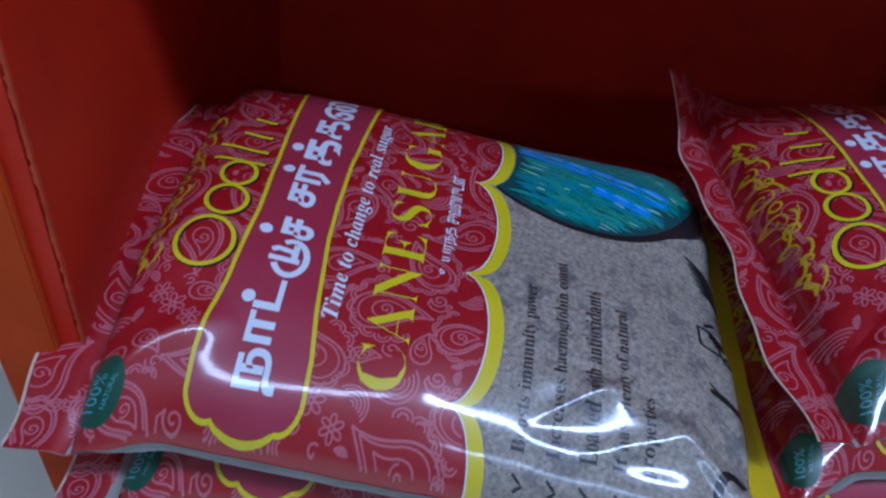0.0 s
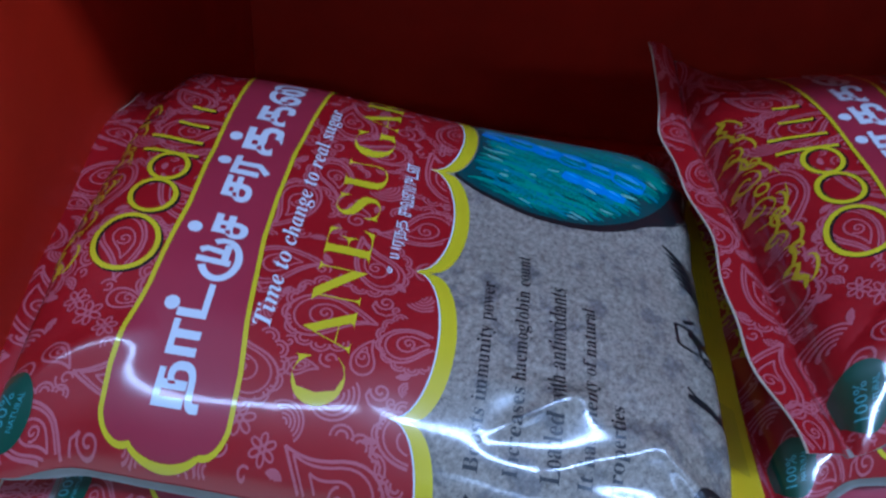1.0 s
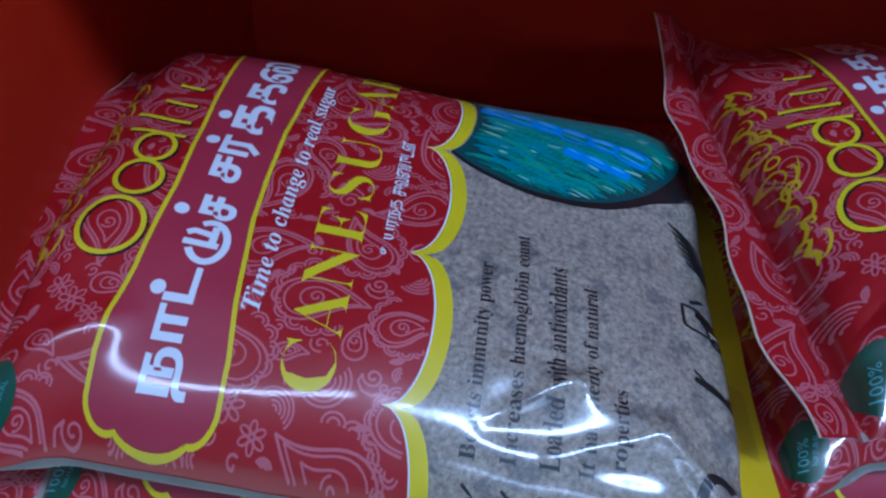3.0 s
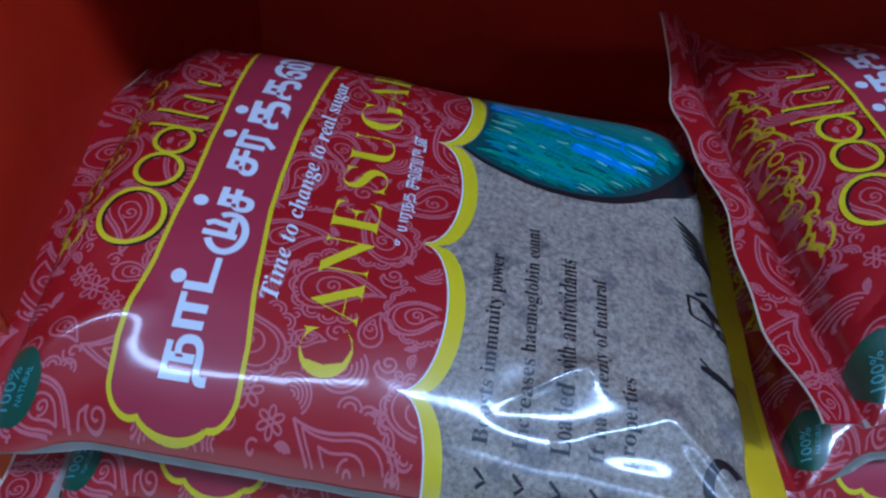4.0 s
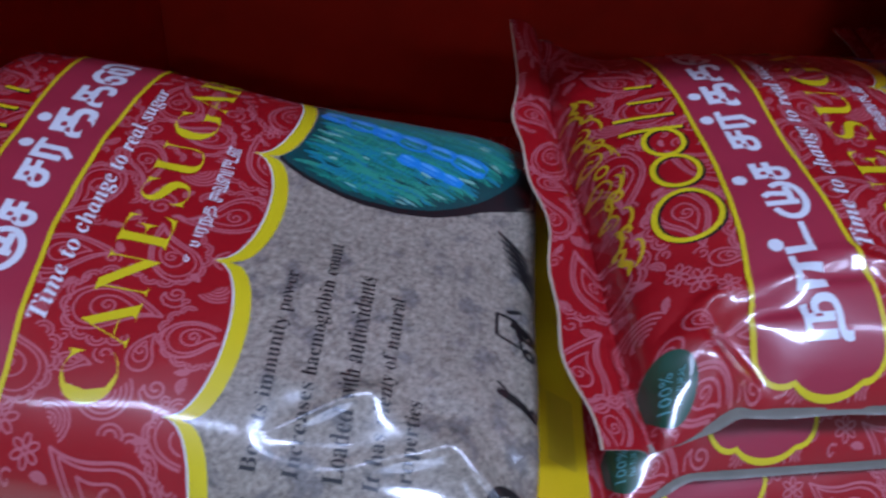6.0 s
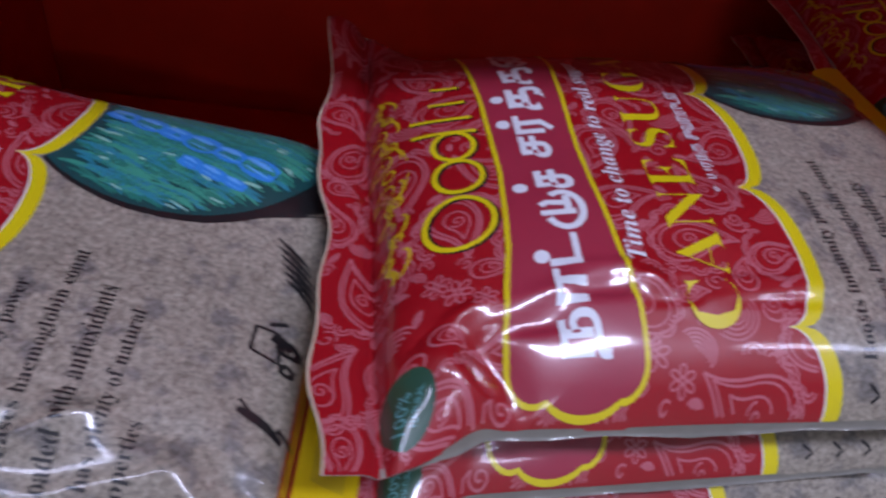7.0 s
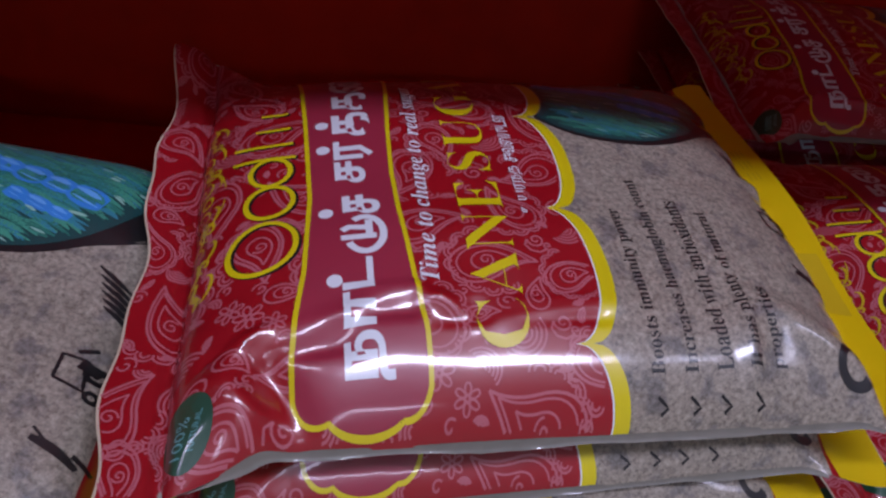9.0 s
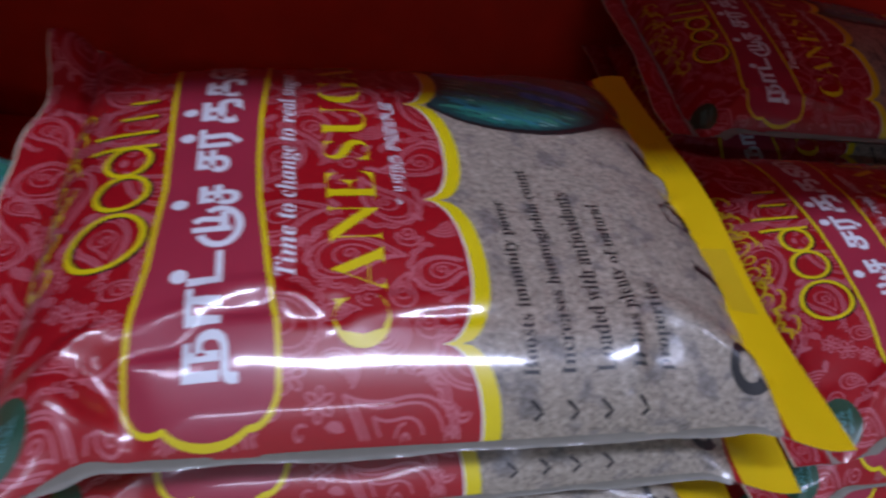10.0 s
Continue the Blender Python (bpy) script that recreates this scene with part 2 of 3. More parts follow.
def stroke(path, width, taper=False, closed=False):
    """A ribbon along a path: print places and quads."""
    path = dense(path + path[:1] if closed else path)
    pts = np.array(path)
    d = np.gradient(pts, axis=0)
    if closed:
        d[0] = d[-1] = pts[1] - pts[-2]
    n = np.stack([-d[:, 1], d[:, 0]], 1)
    n /= np.linalg.norm(n, axis=1, keepdims=True) + 1e-9
    w = np.full(len(pts), width / 2)
    if taper:
        least = 0.15 if taper is True else taper
        w *= least + (1 - least) * np.sin(np.pi * np.clip(np.linspace(0.02, 0.98, len(pts)), 0, 1)) ** 0.7
    verts = np.empty((2 * len(pts), 2))
    verts[0::2], verts[1::2] = pts - n * w[:, None], pts + n * w[:, None]
    faces = [(2 * i, 2 * i + 2, 2 * i + 3, 2 * i + 1) for i in range(len(pts) - 1)]
    return verts, faces


def joined(pieces):
    verts, faces, k = [], [], 0
    for v, f in pieces:
        verts.append(v)
        faces += [tuple(i + k for i in a) for a in f]
        k += len(v)
    return np.concatenate(verts), faces


def cut(bm, step):
    """Cuts a flat shape along a grid, so that it can bend over the bag."""
    for axis in (0, 1):
        lo = min(v.co[axis] for v in bm.verts)
        hi = max(v.co[axis] for v in bm.verts)
        x = math.floor(lo / step) * step + step
        while x < hi:
            no = (1, 0, 0) if axis == 0 else (0, 1, 0)
            bmesh.ops.bisect_plane(bm, geom=bm.verts[:] + bm.edges[:] + bm.faces[:], dist=1e-5, plane_co=[c * x for c in no], plane_no=no)
            x += step
    bmesh.ops.triangulate(bm, faces=[f for f in bm.faces if len(f.verts) > 4])
    bm.verts.index_update()
    data = np.array([(v.co.x, v.co.y) for v in bm.verts]), [tuple(v.index for v in f.verts) for f in bm.faces]
    bm.free()
    return data


def upward(data):
    verts, faces = data
    out = []
    for f in faces:
        a = verts[list(f)]
        x, y = a[:, 0], a[:, 1]
        out.append(f if np.dot(x, np.roll(y, -1)) > np.dot(y, np.roll(x, -1)) else f[::-1])
    return verts, out


def polygon(path, step=4.0):
    bm = bmesh.new()
    bm.faces.new([bm.verts.new((x, y, 0)) for x, y in path])
    bmesh.ops.triangulate(bm, faces=bm.faces[:])
    return upward(cut(bm, step))


def serif(text, bold=True, italic=False):
    """The same letters in the built-in font's seriffed forms."""
    big, small = (0x1D468, 0x1D482) if italic else (0x1D400, 0x1D41A)
    return "".join(chr(big + ord(c) - 65) if "A" <= c <= "Z" else chr(small + ord(c) - 97) if "a" <= c <= "z" else c for c in text)


def lettering(text, p_base, q0, q1, height, weight=0.0, turn=0.0, step=2.4, slope=0.0):
    """Letters whose feet stand on p_base, read along q from q0 to q1; height: of the whole line's box."""
    data = bpy.data.curves.new("text", "FONT")
    data.body, data.resolution_u, data.offset = text, 2, weight
    ob = new("text", data)
    bpy.context.view_layer.update()
    me = bpy.data.meshes.new_from_object(ob.evaluated_get(bpy.context.evaluated_depsgraph_get()))
    bpy.data.objects.remove(ob)
    xs = [v.co.x for v in me.vertices]
    ys = [v.co.y for v in me.vertices]
    x0, y0, sx, sy = min(xs), min(ys), (q1 - q0) / (max(xs) - min(xs)), height / (max(ys) - min(ys))
    bm = bmesh.new()
    bm.from_mesh(me)
    bpy.data.meshes.remove(me)
    bmesh.ops.remove_doubles(bm, verts=bm.verts, dist=1e-4)
    ca, sa = math.cos(radians(turn)), math.sin(radians(turn))
    cx, cy = (q1 - q0) / 2, height / 2
    for v in bm.verts:
        x, y = (v.co.x - x0) * sx, (v.co.y - y0) * sy
        if turn:
            x, y = cx + (x - cx) * ca - (y - cy) * sa, cy + (x - cx) * sa + (y - cy) * ca
        v.co = (p_base - y + slope * x, q0 + x, 0)
    return upward(cut(bm, step))


def arc(cx, cy, rx, ry, a0, a1, n=14, rot=0.0):
    c, s = math.cos(radians(rot)), math.sin(radians(rot))
    out = []
    for i in range(n + 1):
        a = radians(a0 + (a1 - a0) * i / n)
        x, y = rx * math.cos(a), ry * math.sin(a)
        out.append((cx + x * c - y * s, cy + x * s + y * c))
    return out


def spiral(cx, cy, r, turns, rot, hand=1, n=22):
    return [(cx + r * (1 - 0.85 * i / n) * math.cos(radians(rot) + hand * turns * 2 * math.pi * i / n),
             cy + r * (1 - 0.85 * i / n) * math.sin(radians(rot) + hand * turns * 2 * math.pi * i / n)) for i in range(n + 1)]


def teardrop(cx, cy, r, rot, bend=0.7, n=30):
    """A paisley outline: a round drop whose tip curls to one side."""
    out = []
    c, s = math.cos(radians(rot)), math.sin(radians(rot))
    for i in range(n + 1):
        a = 2 * math.pi * i / n
        x = r * math.sin(a) * math.sin(a / 2) ** 1.1
        y = r * 1.35 * math.cos(a)
        x += bend * r * (max(0, y / r) / 1.35) ** 2
        out.append((cx + x * c - y * s, cy + x * s + y * c))
    return out


def pattern():
    """Paisleys, flowers, clouds and curls drawn in line over the whole red panel."""
    rng = random.Random(11)
    lines = []
    spots = [(46, 46, 6.2), (54, 40, 5.2), (40, 52, 5.4)]
    flowers = len(spots)
    for big in range(5500):
        r = rng.uniform(11, 17) if big < 500 else rng.uniform(5.5, 9) if big < 1300 else rng.uniform(2.6, 4.4)
        x, y = rng.uniform(1, 164), rng.uniform(1, 224)
        if all(math.hypot(x - a, y - b) > (r + c) * 0.89 for a, b, c in spots):
            spots.append((x, y, r))
    for number, (x, y, r) in enumerate(spots):
        rot = rng.uniform(0, 360)
        if r > 10:
            # a paisley with nested outlines, a curl inside and shells round its back
            lines += [(teardrop(x, y, r * k, rot), w) for k, w in ((0.78, 1.05), (0.64, 0.8), (0.36, 0.8))]
            c, d = math.cos(radians(rot)), math.sin(radians(rot))
            lines.append((spiral(x + r * 0.12 * d, y - r * 0.12 * c, r * 0.2, 1.3, rot), 0.8))
            for k in range(8):
                a = rot + 180 + 26 * k
                for size in (0.2, 0.1):
                    lines.append((arc(x + math.cos(radians(a)) * r * 0.94, y + math.sin(radians(a)) * r * 0.94, r * size, r * size * 1.15, -100, 100, 8, a), 0.85))
        elif r > 5:
            kind = "f" if number < flowers else rng.choice("pccvvf")
            if kind == "p":
                lines += [(teardrop(x, y, r * 0.72, rot), 0.9), (teardrop(x, y, r * 0.4, rot, 0.4), 0.7), (spiral(x, y, r * 0.3, 1.2, rot), 0.7)]
            elif kind == "c":
                for k in range(5):
                    w = r * (0.2 + 0.2 * k)
                    lines.append((arc(x - r * 0.35 * math.cos(radians(rot)), y - r * 0.35 * math.sin(radians(rot)), w, w, rot - 62 - 6 * k, rot + 62 + 6 * k, 14), 0.85))
            elif kind == "v":
                c, d = math.cos(radians(rot)), math.sin(radians(rot))
                lines.append((spiral(x, y, r * 0.62, 1.5, rot), 0.95))
                tail = [(0.62, 0), (0.75, 0.5), (0.4, 0.95), (-0.2, 1.05), (-0.75, 0.7)]
                lines.append(([(x + r * (a * c - b * d), y + r * (a * d + b * c)) for a, b in tail], 0.95))
                lines.append((spiral(x + r * (-0.78 * c - 0.42 * d), y + r * (-0.78 * d + 0.42 * c), r * 0.3, 1.2, rot + 90, -1), 0.85))
            else:
                for k in range(6):
                    a = radians(rot + k * 60)
                    lines.append((arc(x + math.cos(a) * r * 0.5, y + math.sin(a) * r * 0.5, r * 0.32, r * 0.19, 0, 360, 12, math.degrees(a)), 0.75))
                lines.append((arc(x, y, r * 0.14, r * 0.14, 0, 360, 8), 0.7))
        else:
            kind = rng.choice("aadd")
            if kind == "a":
                lines += [(arc(x, y, r * k, r * k * 0.9, rot, rot + 140, 9), 0.85) for k in (0.35, 0.65, 0.95)]
            else:
                lines += [(spiral(x, y, r * 0.7, 0.9, rot, 1, 14), 0.85), (arc(x, y, r * 1.0, r * 0.9, rot + 160, rot + 290, 9), 0.8)]
    pieces = []
    for path, w in lines:
        keep, run = [], []
        for a in dense(path, 1.2):
            if 0.6 < a[0] < edge_at(a[1]) - 1 and 0.6 < a[1] < 224.4:
                run.append(a)
            else:
                keep.append(run)
                run = []
        keep.append(run)
        pieces += [stroke(k, w * 0.95) for k in keep if len(k) > 2]
    return joined(pieces)


def band_outline():
    left = [(62.5, 224), (64, 190), (65, 150), (66, 100), (63.5, 60), (60.8, 42), (59.6, 28), (60, 18)]
    lobes = arc(68.5, 16, 8.5, 11, 180, 282, 9)[1:] + arc(83, 7, 12.3, 5.3, 195, 345, 14) + arc(95.5, 16, 8, 11, 258, 360, 9)[:-1]
    right = [(103.4, 18), (103, 32), (100.5, 52), (97.5, 90), (97, 112), (97.8, 143), (101, 189), (102.5, 224)]
    return left + lobes + right


def flourish():
    """A symmetric golden scroll beside the mark."""
    out = []
    for s in (-1, 1):
        for k, (d, r, t) in enumerate(((8, 5.0, 1.3), (17, 4.4, 1.2), (26, 3.8, 1.2), (35, 3.2, 1.1), (43, 2.4, 1.0))):
            out.append(stroke(spiral(27.5 + (2.2 if k % 2 else -2.0), 116 + s * d, r, t, 90 * s, s if k % 2 else -s), 1.2, True))
            out.append(stroke(arc(27.5 + (-2.5 if k % 2 else 2.5), 116 + s * (d + 3), 2.6, 5.5, -80, 110, 10, 20 * s), 1.3, True))
        out.append(stroke([(28, 116 + s * 42), (26, 116 + s * 46), (28.5, 116 + s * 49), (27, 116 + s * 53)], 2.2, True))
        out.append(stroke(arc(27, 116, 8, 17, 10 if s > 0 else -10, s * 120, 16), 0.9, True))
    out.append(stroke(arc(28, 116, 2.2, 2.2, 0, 360, 10), 1.0))
    return out


def mark():
    """The maker's mark as plain rounded loops and bars of its size."""
    loops = []
    for q, w, lo, hi in ((77, 12.5, 37, 62), (102, 9.5, 42, 61), (121, 8.5, 43, 60)):
        loops.append(arc((lo + hi) / 2, q, (hi - lo) / 2 - 1, w, 0, 360, 32))
    bars = [[(37, 131), (61, 129.5)], [(37, 141), (60, 139.5)], [(45, 153), (59, 152)], [(47, 166.5), (58, 165.5)]]
    return loops, bars


def loop_letter():
    """The looped third letter of the title, drawn in strokes on a unit square."""
    outer = [(0.5 + 0.46 * math.cos(radians(a)), 0.44 + 0.42 * math.sin(radians(a))) for a in range(118, 400, 12)]
    return outer, [(0.42, 0.98), (0.42, 0.18)], [(0.36, 0.34), (0.86, 0.34)], [(0.62, 0.95), (0.70, 0.80), (0.66, 0.42)]


def leaves(kind):
    rng = random.Random(20 + kind)
    out = []
    for _ in range((520, 420, 60, 45, 420)[kind]):
        x, y = rng.uniform(160, 270), rng.uniform(135, 224)
        a, n = radians(rng.gauss(161, 7)), rng.uniform(8, 30) if kind != 2 else rng.uniform(3, 9)
        path = [(x + math.cos(a) * n * (k / 6 - 0.5), y + math.sin(a) * n * (k / 6 - 0.5) + (1.2 * math.sin(k / 2) if kind != 2 else 0)) for k in range(7)]
        if all(in_picture(*b, 1.5) for b in path):
            out.append(stroke(path, rng.uniform(0.9, 3.0) if kind != 2 else rng.uniform(0.5, 1.9), True))
    return joined(out)


def in_picture(x, y, m=0.0):
    return ((x - 206) / (62 - m)) ** 2 + ((y - 206) / (69 - m)) ** 2 < 1 and y < 224 and x > edge_at(y) + 7.5


def picture_ground(centre=206, wide=62, tall=69, right=0):
    """The picture field, row by row from its curved lower edge to the back of the bag; right: where a dark margin
    beside it, print and painted shadow, ends.
    """
    rows = np.linspace(206.3 - tall, 224, 60)
    verts, faces, n = [], [], 28
    for i, q in enumerate(rows):
        half = wide * math.sqrt(max(0.0, 1 - ((q - 206) / tall) ** 2))
        lo, hi = max(centre - half, edge_at(q) + 7), centre + half
        if right:
            hi += (right - hi) * float(smooth(148, 172, q))
        verts += [(lo + (max(hi, lo) - lo) * k / n, q) for k in range(n + 1)]
        if i:
            a, b = (i - 1) * (n + 1), i * (n + 1)
            faces += [(a + k, a + k + 1, b + k + 1, b + k) for k in range(n)]
    return np.array(verts), faces


def chevron(p, q):
    return stroke([(p - 2.0, q + 2.3), (p + 2.0, q - 0.5), (p - 0.6, q - 2.1)], 1.0)


def cane():
    """Jointed stalks: each length bulges between its nodes and is paler along its upper side."""
    rng = random.Random(8)
    dark, pale = [], []
    for x0, y0, n, w in ((164, 200, 8, 12.5), (212, 170, 4, 7.0)):
        x, y = x0, y0
        for _ in range(n):
            step = rng.uniform(11, 15) * (0.7 if w < 8 else 1)
            x1, y1 = x + step, y - step * 0.33 + rng.uniform(-0.4, 0.4)
            if in_picture(x, y, 3) and in_picture(x1, y1, 3):
                dark.append(stroke([(x - 0.3, y + 0.1), ((x + x1) / 2, (y + y1) / 2), (x1 + 0.3, y1 - 0.1)], w * rng.uniform(0.85, 1.15), 0.6))
                for lift, width in ((0.2, 0.26), (-0.22, 0.1)):
                    pale.append(stroke([(x + 1.0, y + w * lift), ((x + x1) / 2, (y + y1) / 2 + w * lift * 1.1), (x1 - 1.5, y1 + w * lift)], w * width * rng.uniform(0.7, 1.3), True))
            x, y = x1, y1
    return dark, pale


def silhouettes():
    """Small dark field scene: tree, cart and a plain upright shape."""
    tree = [stroke([(256 + k * 1.2, 143 - k * 3.6), (262 + k * 1.2, 140 - k * 3.6), (270 + k * 0.8, 135 - k * 3.4)], 2.3, True) for k in range(6)]
    cart = [stroke([(257, 86), (257, 97), (265, 98), (267, 84), (257, 86)], 1.3), stroke(arc(269, 93, 3.4, 3.4, 0, 360, 14), 2.4), stroke([(261, 100), (267, 104)], 1.6),
            stroke(arc(270, 83, 2, 2, 0, 360, 10), 1.8), stroke([(263, 96), (270, 94)], 5)]
    post = [stroke([(258, 61), (263, 60), (268, 58.5), (273, 56)], 3.8, 0.5), stroke([(258, 65), (264, 60)], 1.1), stroke([(271, 60), (276, 59)], 2.0)]
    return joined(tree), joined(cart), joined(post)


def make_print():
    """Every printed layer: name, shape, material, height over the film, its carrier, label."""
    layers = [("paisley_pattern", pattern(), LINE, 1, "", "fine rose paisley line pattern")]
    band = band_outline()
    layers.append(("band", polygon(band, 2.2), PINK, 2.5, "", "pink title band"))
    layers.append(("band_outline", stroke(band, 1.7), YELLOW, 4, "band", "thin yellow outline"))
    title = [lettering("நாட", 92, 16, 64, 16, 0.03), *[stroke([(91.5 - y * 15.5, 66 + x * 20) for x, y in k], 2.7) for k in loop_letter()], lettering("ச", 91, 87, 99, 13.5, 0.03),
             lettering("சர", 91, 107, 136, 15.5, 0.03), lettering("க", 91, 139, 159, 15.5, 0.03), lettering("கை", 91.5, 161, 206, 15.5, 0.025)]
    title += [polygon(arc(p, q, 2.7, 2.9, 0, 360, 14)) for p, q in ((73.5, 54), (71.5, 89.5), (71.5, 131), (71.5, 149))]
    layers.append(("script_lettering", joined(title), WHITE, 4.5, "band", "white Tamil title lettering"))
    loops, bars = mark()
    layers.append(("mark_shadow", joined([stroke([(x + 0.8, y - 0.6) for x, y in a], 2.5) for a in loops + bars]), BLACK, 2, "", "dark shadow of the mark"))
    layers.append(("mark", joined([stroke(a, 2.0) for a in loops + bars]), YELLOW, 3, "", "yellow loops of the maker's mark"))
    layers.append(("scroll", flourish(), GOLD, 2, "", "golden scroll"))
    layers.append(("slogan_lettering", lettering(serif("Time to change to real sugar", italic=True), 110.5, 51, 185, 8.5, 0.0, slope=0.02), WHITE, 4, "", "white italic slogan"))
    layers.append(("title_lettering", joined([lettering(serif("CANE"), 137.8, 24.5, 105, 18, -0.014), lettering(serif("SUGAR"), 137.5, 112, 216, 17.5, -0.014)]), YELLOW, 4, "", "yellow capital title"))
    layers.append(("small_lettering", joined([lettering("உயரநத", 150, 85, 116, 5.5, 0.01), lettering("சுவையுடன", 149.8, 119, 153, 5.5, 0.01)]), WHITE, 3, "", "small white Tamil line"))
    layers.append(("emblem", polygon(arc(29.5, 15.5, 8, 11.3, 0, 360, 36), 1.5), GREEN, 3.5, "", "dark green round emblem"))
    layers.append(("emblem_lettering", joined([lettering("100%", 29.8, 9, 20.5, 3.8, 0.0, -14), lettering("NATURAL", 33.4, 9.5, 20, 2.0, 0.0, -14)]), TEAL, 5, "emblem", "pale teal lettering"))
    # right margin in black: partly print, partly the shadow there put into the colour
    layers.append(("picture_rim", picture_ground(208, 65, 72, 274), BLACK, 1, "", "black curved rim, its right margin print and painted shadow"))
    layers.append(("picture", picture_ground(), LEAF[3], 2, "", "picture of a green cane field"))
    for k in (4, 0, 1):
        layers.append(("leaf", leaves(k), LEAF[k], 3, "picture", "printed green cane leaves"))
    stalk, nodes = cane()
    layers.append(("stalk_length", stalk, BLUE, 4, "picture", "blue cane stalk"))
    layers.append(("stalk_sheen", nodes, PALEBLUE, 5, "picture", "pale sheen on the stalk"))
    layers.append(("light_leaf", leaves(2), LEAF[2], 4, "picture", "pale glints among the leaves"))
    texts = (("Boosts immunity power", 185.5, 14, 89.5), ("Increases haemoglobin count", 198.5, 14.5, 108.5), ("Loaded with antioxidants", 211, 15, 94.5), ("It has plenty of natural", 223.5, 15, 87.5), ("properties", 233.5, 15.5, 47))
    for text, p, q0, q1 in texts:
        layers.append(("bullet_line", lettering(serif(text), p + 1, q0, q1, 6.6), BLACK, 2, "", "black printed claim"))
    for p in (184, 196.5, 208.5, 221.5):
        layers.append(("bullet_mark", chevron(p, 5.5), BLACK, 2, "", "black tick"))
    for s in silhouettes():
        layers.append(("silhouette", s, BLACK, 2, "", "small black field motif"))
    layers.append(("stamp", polygon([(283, 60), (295, 60), (295, 92), (283, 92)]), GOLD, 1, "", "faint darker stamped patch"))
    for k in range(9):
        layers.append(("code_bar", stroke([(287 + (k % 3) * 2.5, 140 + k // 3 * 9), (287 + (k % 3) * 2.5, 146 + k // 3 * 9)], 0.9), GOLD, 1, "", "faint printed code bar"))
    layers.append(("corner_badge", stroke(arc(264, 17, 6.0, 7.0, 40, 330, 24), 3.6), BLACK, 2, "", "black ring-shaped badge"))
    return layers


PRINT = make_print()


def strip(shape, lo, hi, nq, n, lift=0.0, side=1):
    """A piece of film between two edges, each a number or a function of q."""
    q = np.unique(np.concatenate([np.linspace(0, 225, nq), [25, 89, 153, 217]]))
    a = np.array([lo(k) if callable(lo) else lo for k in q], float)
    b = np.array([hi(k) if callable(hi) else hi for k in q], float)
    s = np.linspace(0, 1, n + 1)[:, None]
    P = a[None] * (1 - s) + b[None] * s
    Q = np.broadcast_to(q[None], P.shape)
    verts, normals = with_normals(shape, P, Q, lift, side)
    m = len(q)
    faces = [(i * m + j, (i + 1) * m + j, (i + 1) * m + j + 1, i * m + j + 1) for i in range(n) for j in range(m - 1)]
    if side < 0:
        faces = [f[::-1] for f in faces]
    return verts.reshape(-1, 3), faces, normals.reshape(-1, 3)


def side_seam(shape, fine):
    """The narrow pale lip of film along the front side of the bag."""
    p = np.linspace(30, 274, int(120 * fine))
    q = np.array([0.3, -0.7, -1.5, -2.2])
    P, Q = np.meshgrid(p, q, indexing="ij")
    Q = Q * shape.get("lip", 1.0) * (0.8 + 0.5 * value_noise(P / 23, P * 0 + shape["seed"])) * smooth(28, 45, P) * smooth(282, 268, P) * (1 + 1.2 * np.exp(-((P - 47) / 7) ** 2))
    verts, normals = with_normals(shape, P, Q)
    verts[..., 2] += (-0.0006 + 0.5 * Q / 1000 + 0.0012 * value_noise(P / 11, Q * 0 + 5) + 0.004 * value_noise(P / 4, Q / 2) * smooth(-1, -5, Q)) * (Q < 0.2)
    m = len(q)
    faces = [(i * m + j, i * m + j + 1, (i + 1) * m + j + 1, (i + 1) * m + j) for i in range(len(p) - 1) for j in range(m - 1)]
    return verts.reshape(-1, 3), faces


def sugar_bag(label, shape, fine=1.0, skip=()):
    bag = tagged(new("sugar_bag"), label, "bag", "bags of cane sugar")
    base = np.mean(shape["corners"], axis=0) - (0, 0, shape["under"])
    bag.location = base
    made = {}

    def film(name, lo, hi, n, mat, text, lift=0.0, side=1, rows=150):
        v, f, nn = strip(shape, lo, hi, int(rows * fine), max(1, int(n * fine)), lift, side)
        made[name] = mesh_part(name, v - base, f, mat, bag, text, nn)

    film("cut_edge", 0, 1.0, 1, CREAM, "pale cut edge of the film")
    film("header_seal", 1.0, 22, 14, RED, "flat red header seal")
    film("front_panel", 22, lambda k: scallop(k) - 0.2, 100, RED, "red printed panel")
    film("border_line", lambda k: scallop(k) - 0.2, lambda k: scallop(k) + 0.4, 1, WHITE, "thin white line")
    film("border", lambda k: scallop(k) + 0.4, lambda k: scallop(k) + 6.3, 5, YELLOW, "scalloped yellow border")
    film("window", lambda k: scallop(k) + 6.3, 275, 80, SUGAR, "clear window showing brown cane sugar")
    film("red_stripe", 275, 278, 3, RED, "thin red stripe")
    film("bottom_seal", 278, 300, 12, SEAL, "flat yellow bottom seal")
    film("back_film", 0, 300, 60, BACKFILM, "greyish clear back film", 0.0, -1, 60)
    v, f = side_seam(shape, fine)
    mesh_part("side_seam", v - base, f, LIP, bag, "narrow greyish-white side seam")
    for name, shapes, mat, level, carrier, text in PRINT:
        if name in skip:
            continue
        for verts, faces in shapes if isinstance(shapes, list) else [shapes]:
            v, n = with_normals(shape, verts[:, 0], verts[:, 1], 0.00012 * level)
            ob = mesh_part(name, v - base, faces, mat, made.get(carrier, bag), text, n)
            if name in ("leaf", "light_leaf", "paisley_pattern"):
                ob["kind"] = "stuff"
            made.setdefault(name, ob)
    return bag


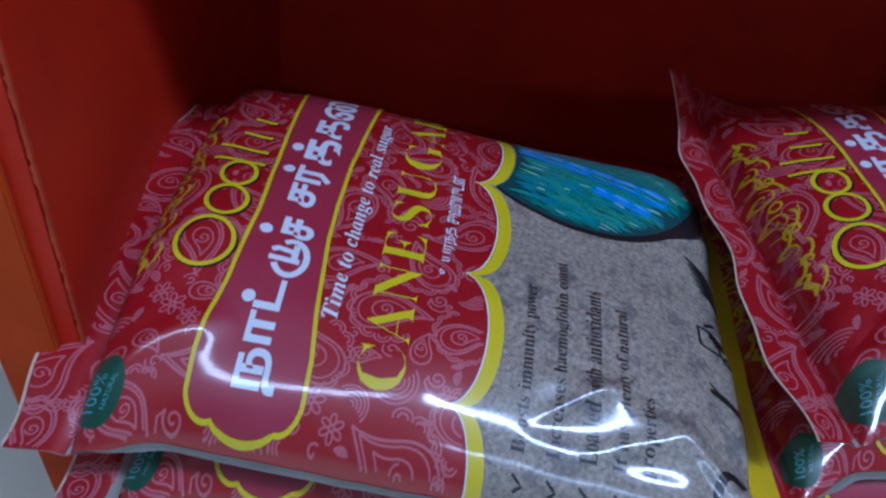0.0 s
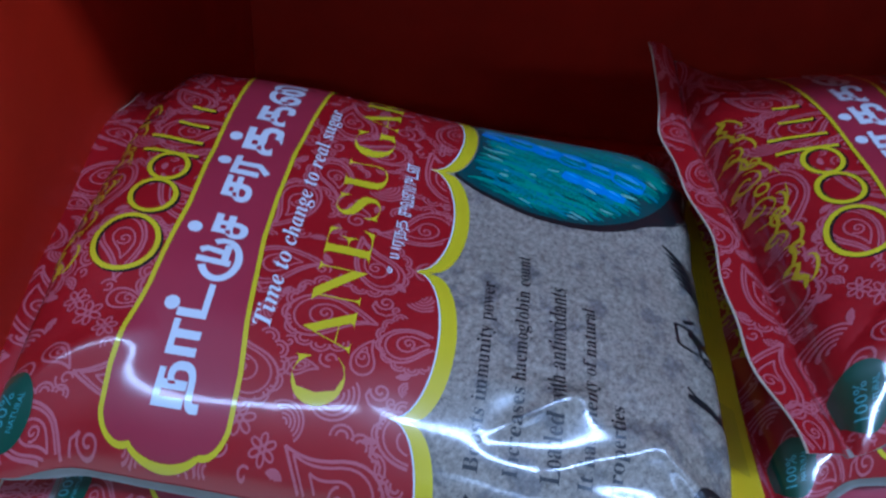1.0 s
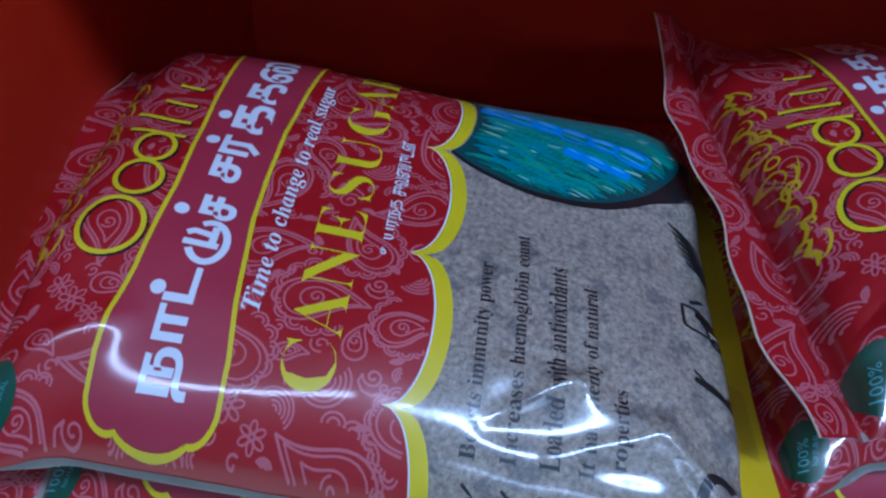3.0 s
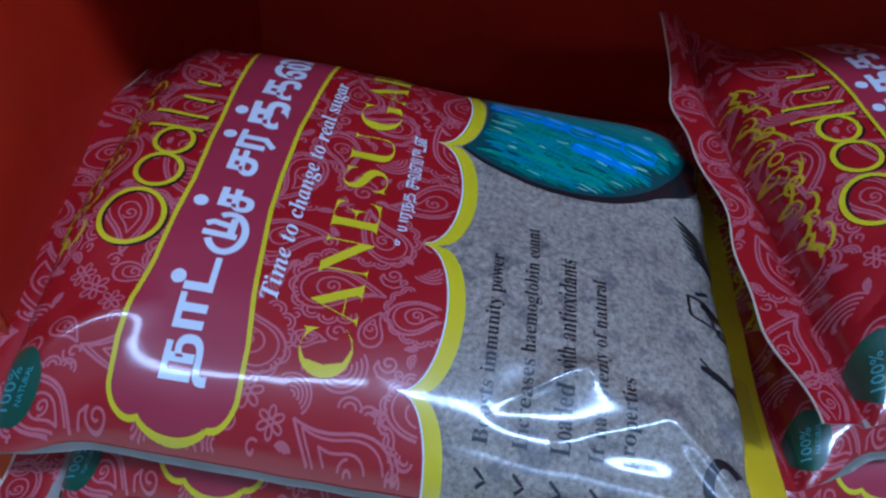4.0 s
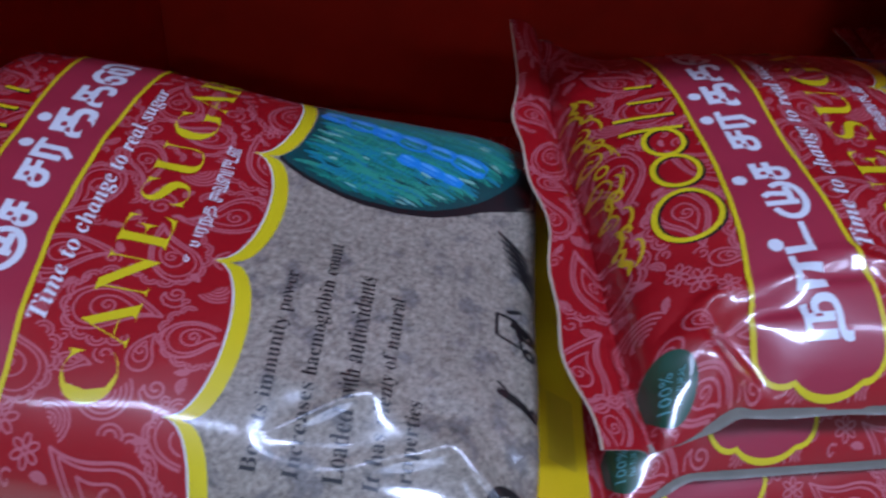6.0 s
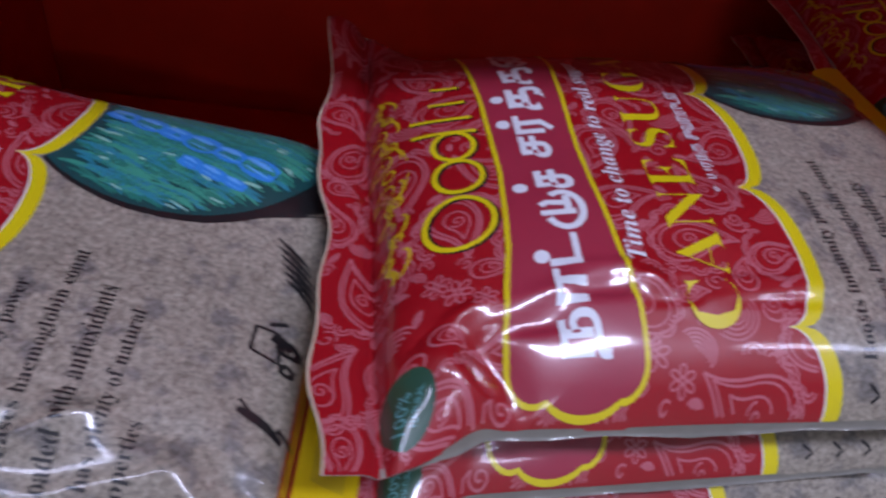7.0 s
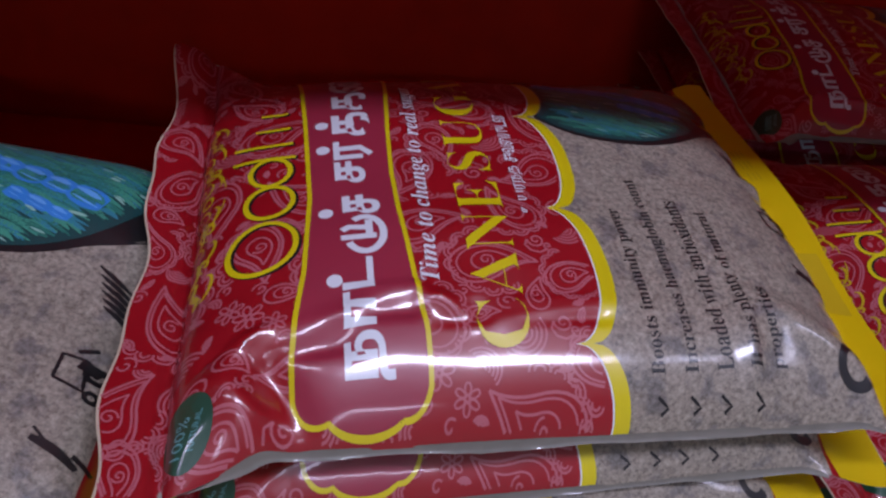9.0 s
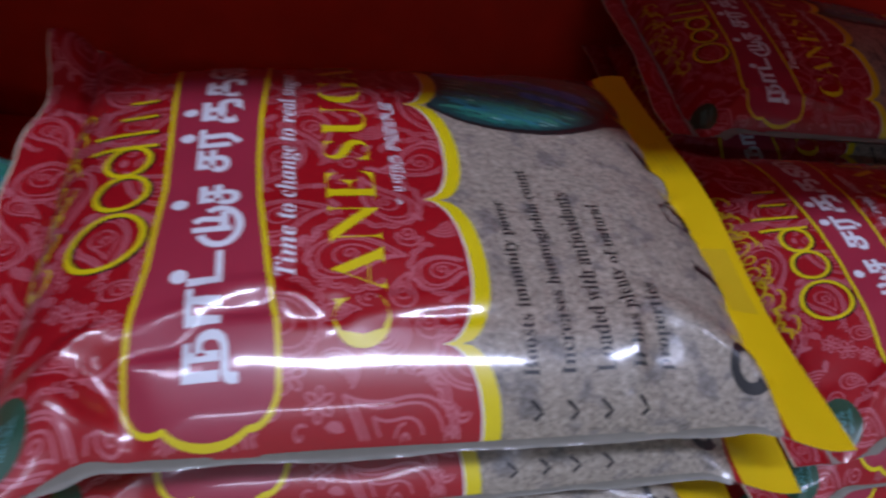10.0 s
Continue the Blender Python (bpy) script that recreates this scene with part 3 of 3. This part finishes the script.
def lower(shape, dx, dy, dz, seed, height=None):
    """The next bag down in a stack, a little shifted."""
    s = dict(shape)
    s["corners"] = [(x + dx, y + dy, z + dz - (0.016 if k < 2 else 0)) for k, (x, y, z) in enumerate(shape["corners"])]
    s["seed"], s["creases"] = seed, [(40, 10, 90, 25, 0.002, 4), (180, 14, 260, 30, 0.0025, 4)]
    s["curls"] = ()
    if height:
        s["height"] = height
    return s


SHAPE_A = dict(corners=((-0.1193, 0.1484, 0.7013), (-0.0975, 0.3578, 0.7305), (0.1697, 0.1063, 0.7019), (0.1874, 0.3186, 0.7050)), pinch=(0.008, 0.012), height=0.0370, shoulder=0.411, full=0.252, under=0.0025, seed=1, lip=0.45, tail=0.010, wave=0.002, droop=0.0039, curls=((34, 85, 40, 0.006), (0, 228, 40, -0.016), (0, 0, 22, -0.005), (265, 205, 48, 0.009)), ragged=(-0.008, 0.0015),
               creases=[(186, 26, 226, 52, 0.002, 4), (206, 18, 250, 34, 0.002, 5), (240, 36, 276, 8, 0.003, 5), (16, 14, 70, 44, 0.004, 10)],
               facets=[(205, 35, 19, 13, 0.02, 0.47), (235, 28, 19, 12, -0.02, 0.50), (262, 16, 12, 9, -0.05, 0.50)])
SHAPE_B = dict(corners=((0.1558, 0.1446, 0.7420), (0.1439, 0.3564, 0.7483), (0.4563, 0.1696, 0.7440), (0.4315, 0.4037, 0.7512)), pinch=(0.012, 0.013), height=0.0332, shoulder=0.639, full=0.465, under=0.008, seed=2, wave=0.002, curls=((2, 225, 24, 0.021), (300, 110, 40, 0.004)), ragged=(0.0035, 0.0022),
               facets=[(60, 33, 17, 6.5, -0.02, 0.50), (92, 44, 11, 6.5, 0.03, 0.50), (114, 39, 10, 5.5, -0.12, 0.50), (150, 38, 20, 5.5, -0.05, 0.50)],
               creases=[(38, 24, 101, 50, 0.0020, 5), (98, 50, 122, 33, 0.0023, 4), (118, 33, 180, 41, 0.0018, 5), (218, 0, 223, 50, 0.003, 5), (34, 34, 54, -4, 0.006, 7), (46, 34, 66, 2, -0.0065, 7), (222, 48, 282, 6, 0.005, 10)])
SHAPE_C = dict(corners=((0.5001, 0.4478, 0.6866), (0.4848, 0.6436, 0.7046), (0.7952, 0.4503, 0.6946), (0.7829, 0.6529, 0.7066)), pinch=(0.010, 0.013), height=0.030, under=0.011, seed=3, wave=0.003,
               creases=[(40, 8, 70, 30, 0.004, 5), (70, 26, 150, 14, 0.003, 5)])
SHAPE_D = dict(corners=((0.4756, 0.1956, 0.6909), (0.4576, 0.4119, 0.6969), (0.7742, 0.2243, 0.6909), (0.7569, 0.4337, 0.6969)), pinch=(0.010, 0.012), height=0.028, under=0.011, seed=4, wave=0.002,
               creases=[(30, 5, 75, 40, 0.003, 5)])

PLAIN = ("leaf", "light_leaf", "stalk_length", "stalk_sheen", "scroll", "paisley_pattern", "bullet_line", "small_lettering", "slogan_lettering", "silhouette", "code_bar", "stamp")
FIELD = ("leaf", "light_leaf", "stalk_length", "stalk_sheen")
sugar_bag("plump red cane sugar bag lying on another by the side panel", SHAPE_A)
sugar_bag("plump red cane sugar bag lying on top of its stack", SHAPE_B)
sugar_bag("red cane sugar bag under another, its front edge showing", lower(SHAPE_A, 0.006, 0.006, -0.040, 5), 0.6, FIELD)
sugar_bag("red cane sugar bag under another, its front edge showing", lower(SHAPE_B, 0.004, 0.006, -0.039, 6, 0.031), 0.7, FIELD)
sugar_bag("red cane sugar bag low in the stack under two others", lower(SHAPE_B, -0.004, -0.002, -0.073, 7, 0.031), 0.6, FIELD)
for shape, drop in ((SHAPE_A, -0.080), (SHAPE_A, -0.120), (SHAPE_A, -0.160), (SHAPE_B, -0.107), (SHAPE_B, -0.143), (SHAPE_B, -0.179)):
    sugar_bag("red cane sugar bag at the bottom of a stack", lower(shape, 0.004, 0.004, drop, 12 - drop * 100, 0.031), 0.4, PLAIN)
sugar_bag("red cane sugar bag at the back of the shelf in shade", SHAPE_C, 0.6)
sugar_bag("red cane sugar bag partly under a neighbour's yellow seal", SHAPE_D, 0.8)
sugar_bag("red cane sugar bag under another at the back", lower(SHAPE_C, 0.01, 0.0, -0.042, 8), 0.5, FIELD)
sugar_bag("red cane sugar bag under another in its stack", lower(SHAPE_D, 0.012, 0.004, -0.040, 9), 0.5, FIELD)
for shape, drop in ((SHAPE_C, -0.084), (SHAPE_C, -0.126), (SHAPE_C, -0.160), (SHAPE_D, -0.080), (SHAPE_D, -0.120), (SHAPE_D, -0.160)):
    sugar_bag("red cane sugar bag at the bottom of a stack", lower(shape, 0.004, 0.004, drop, 14 - drop * 100, 0.031), 0.4, PLAIN)
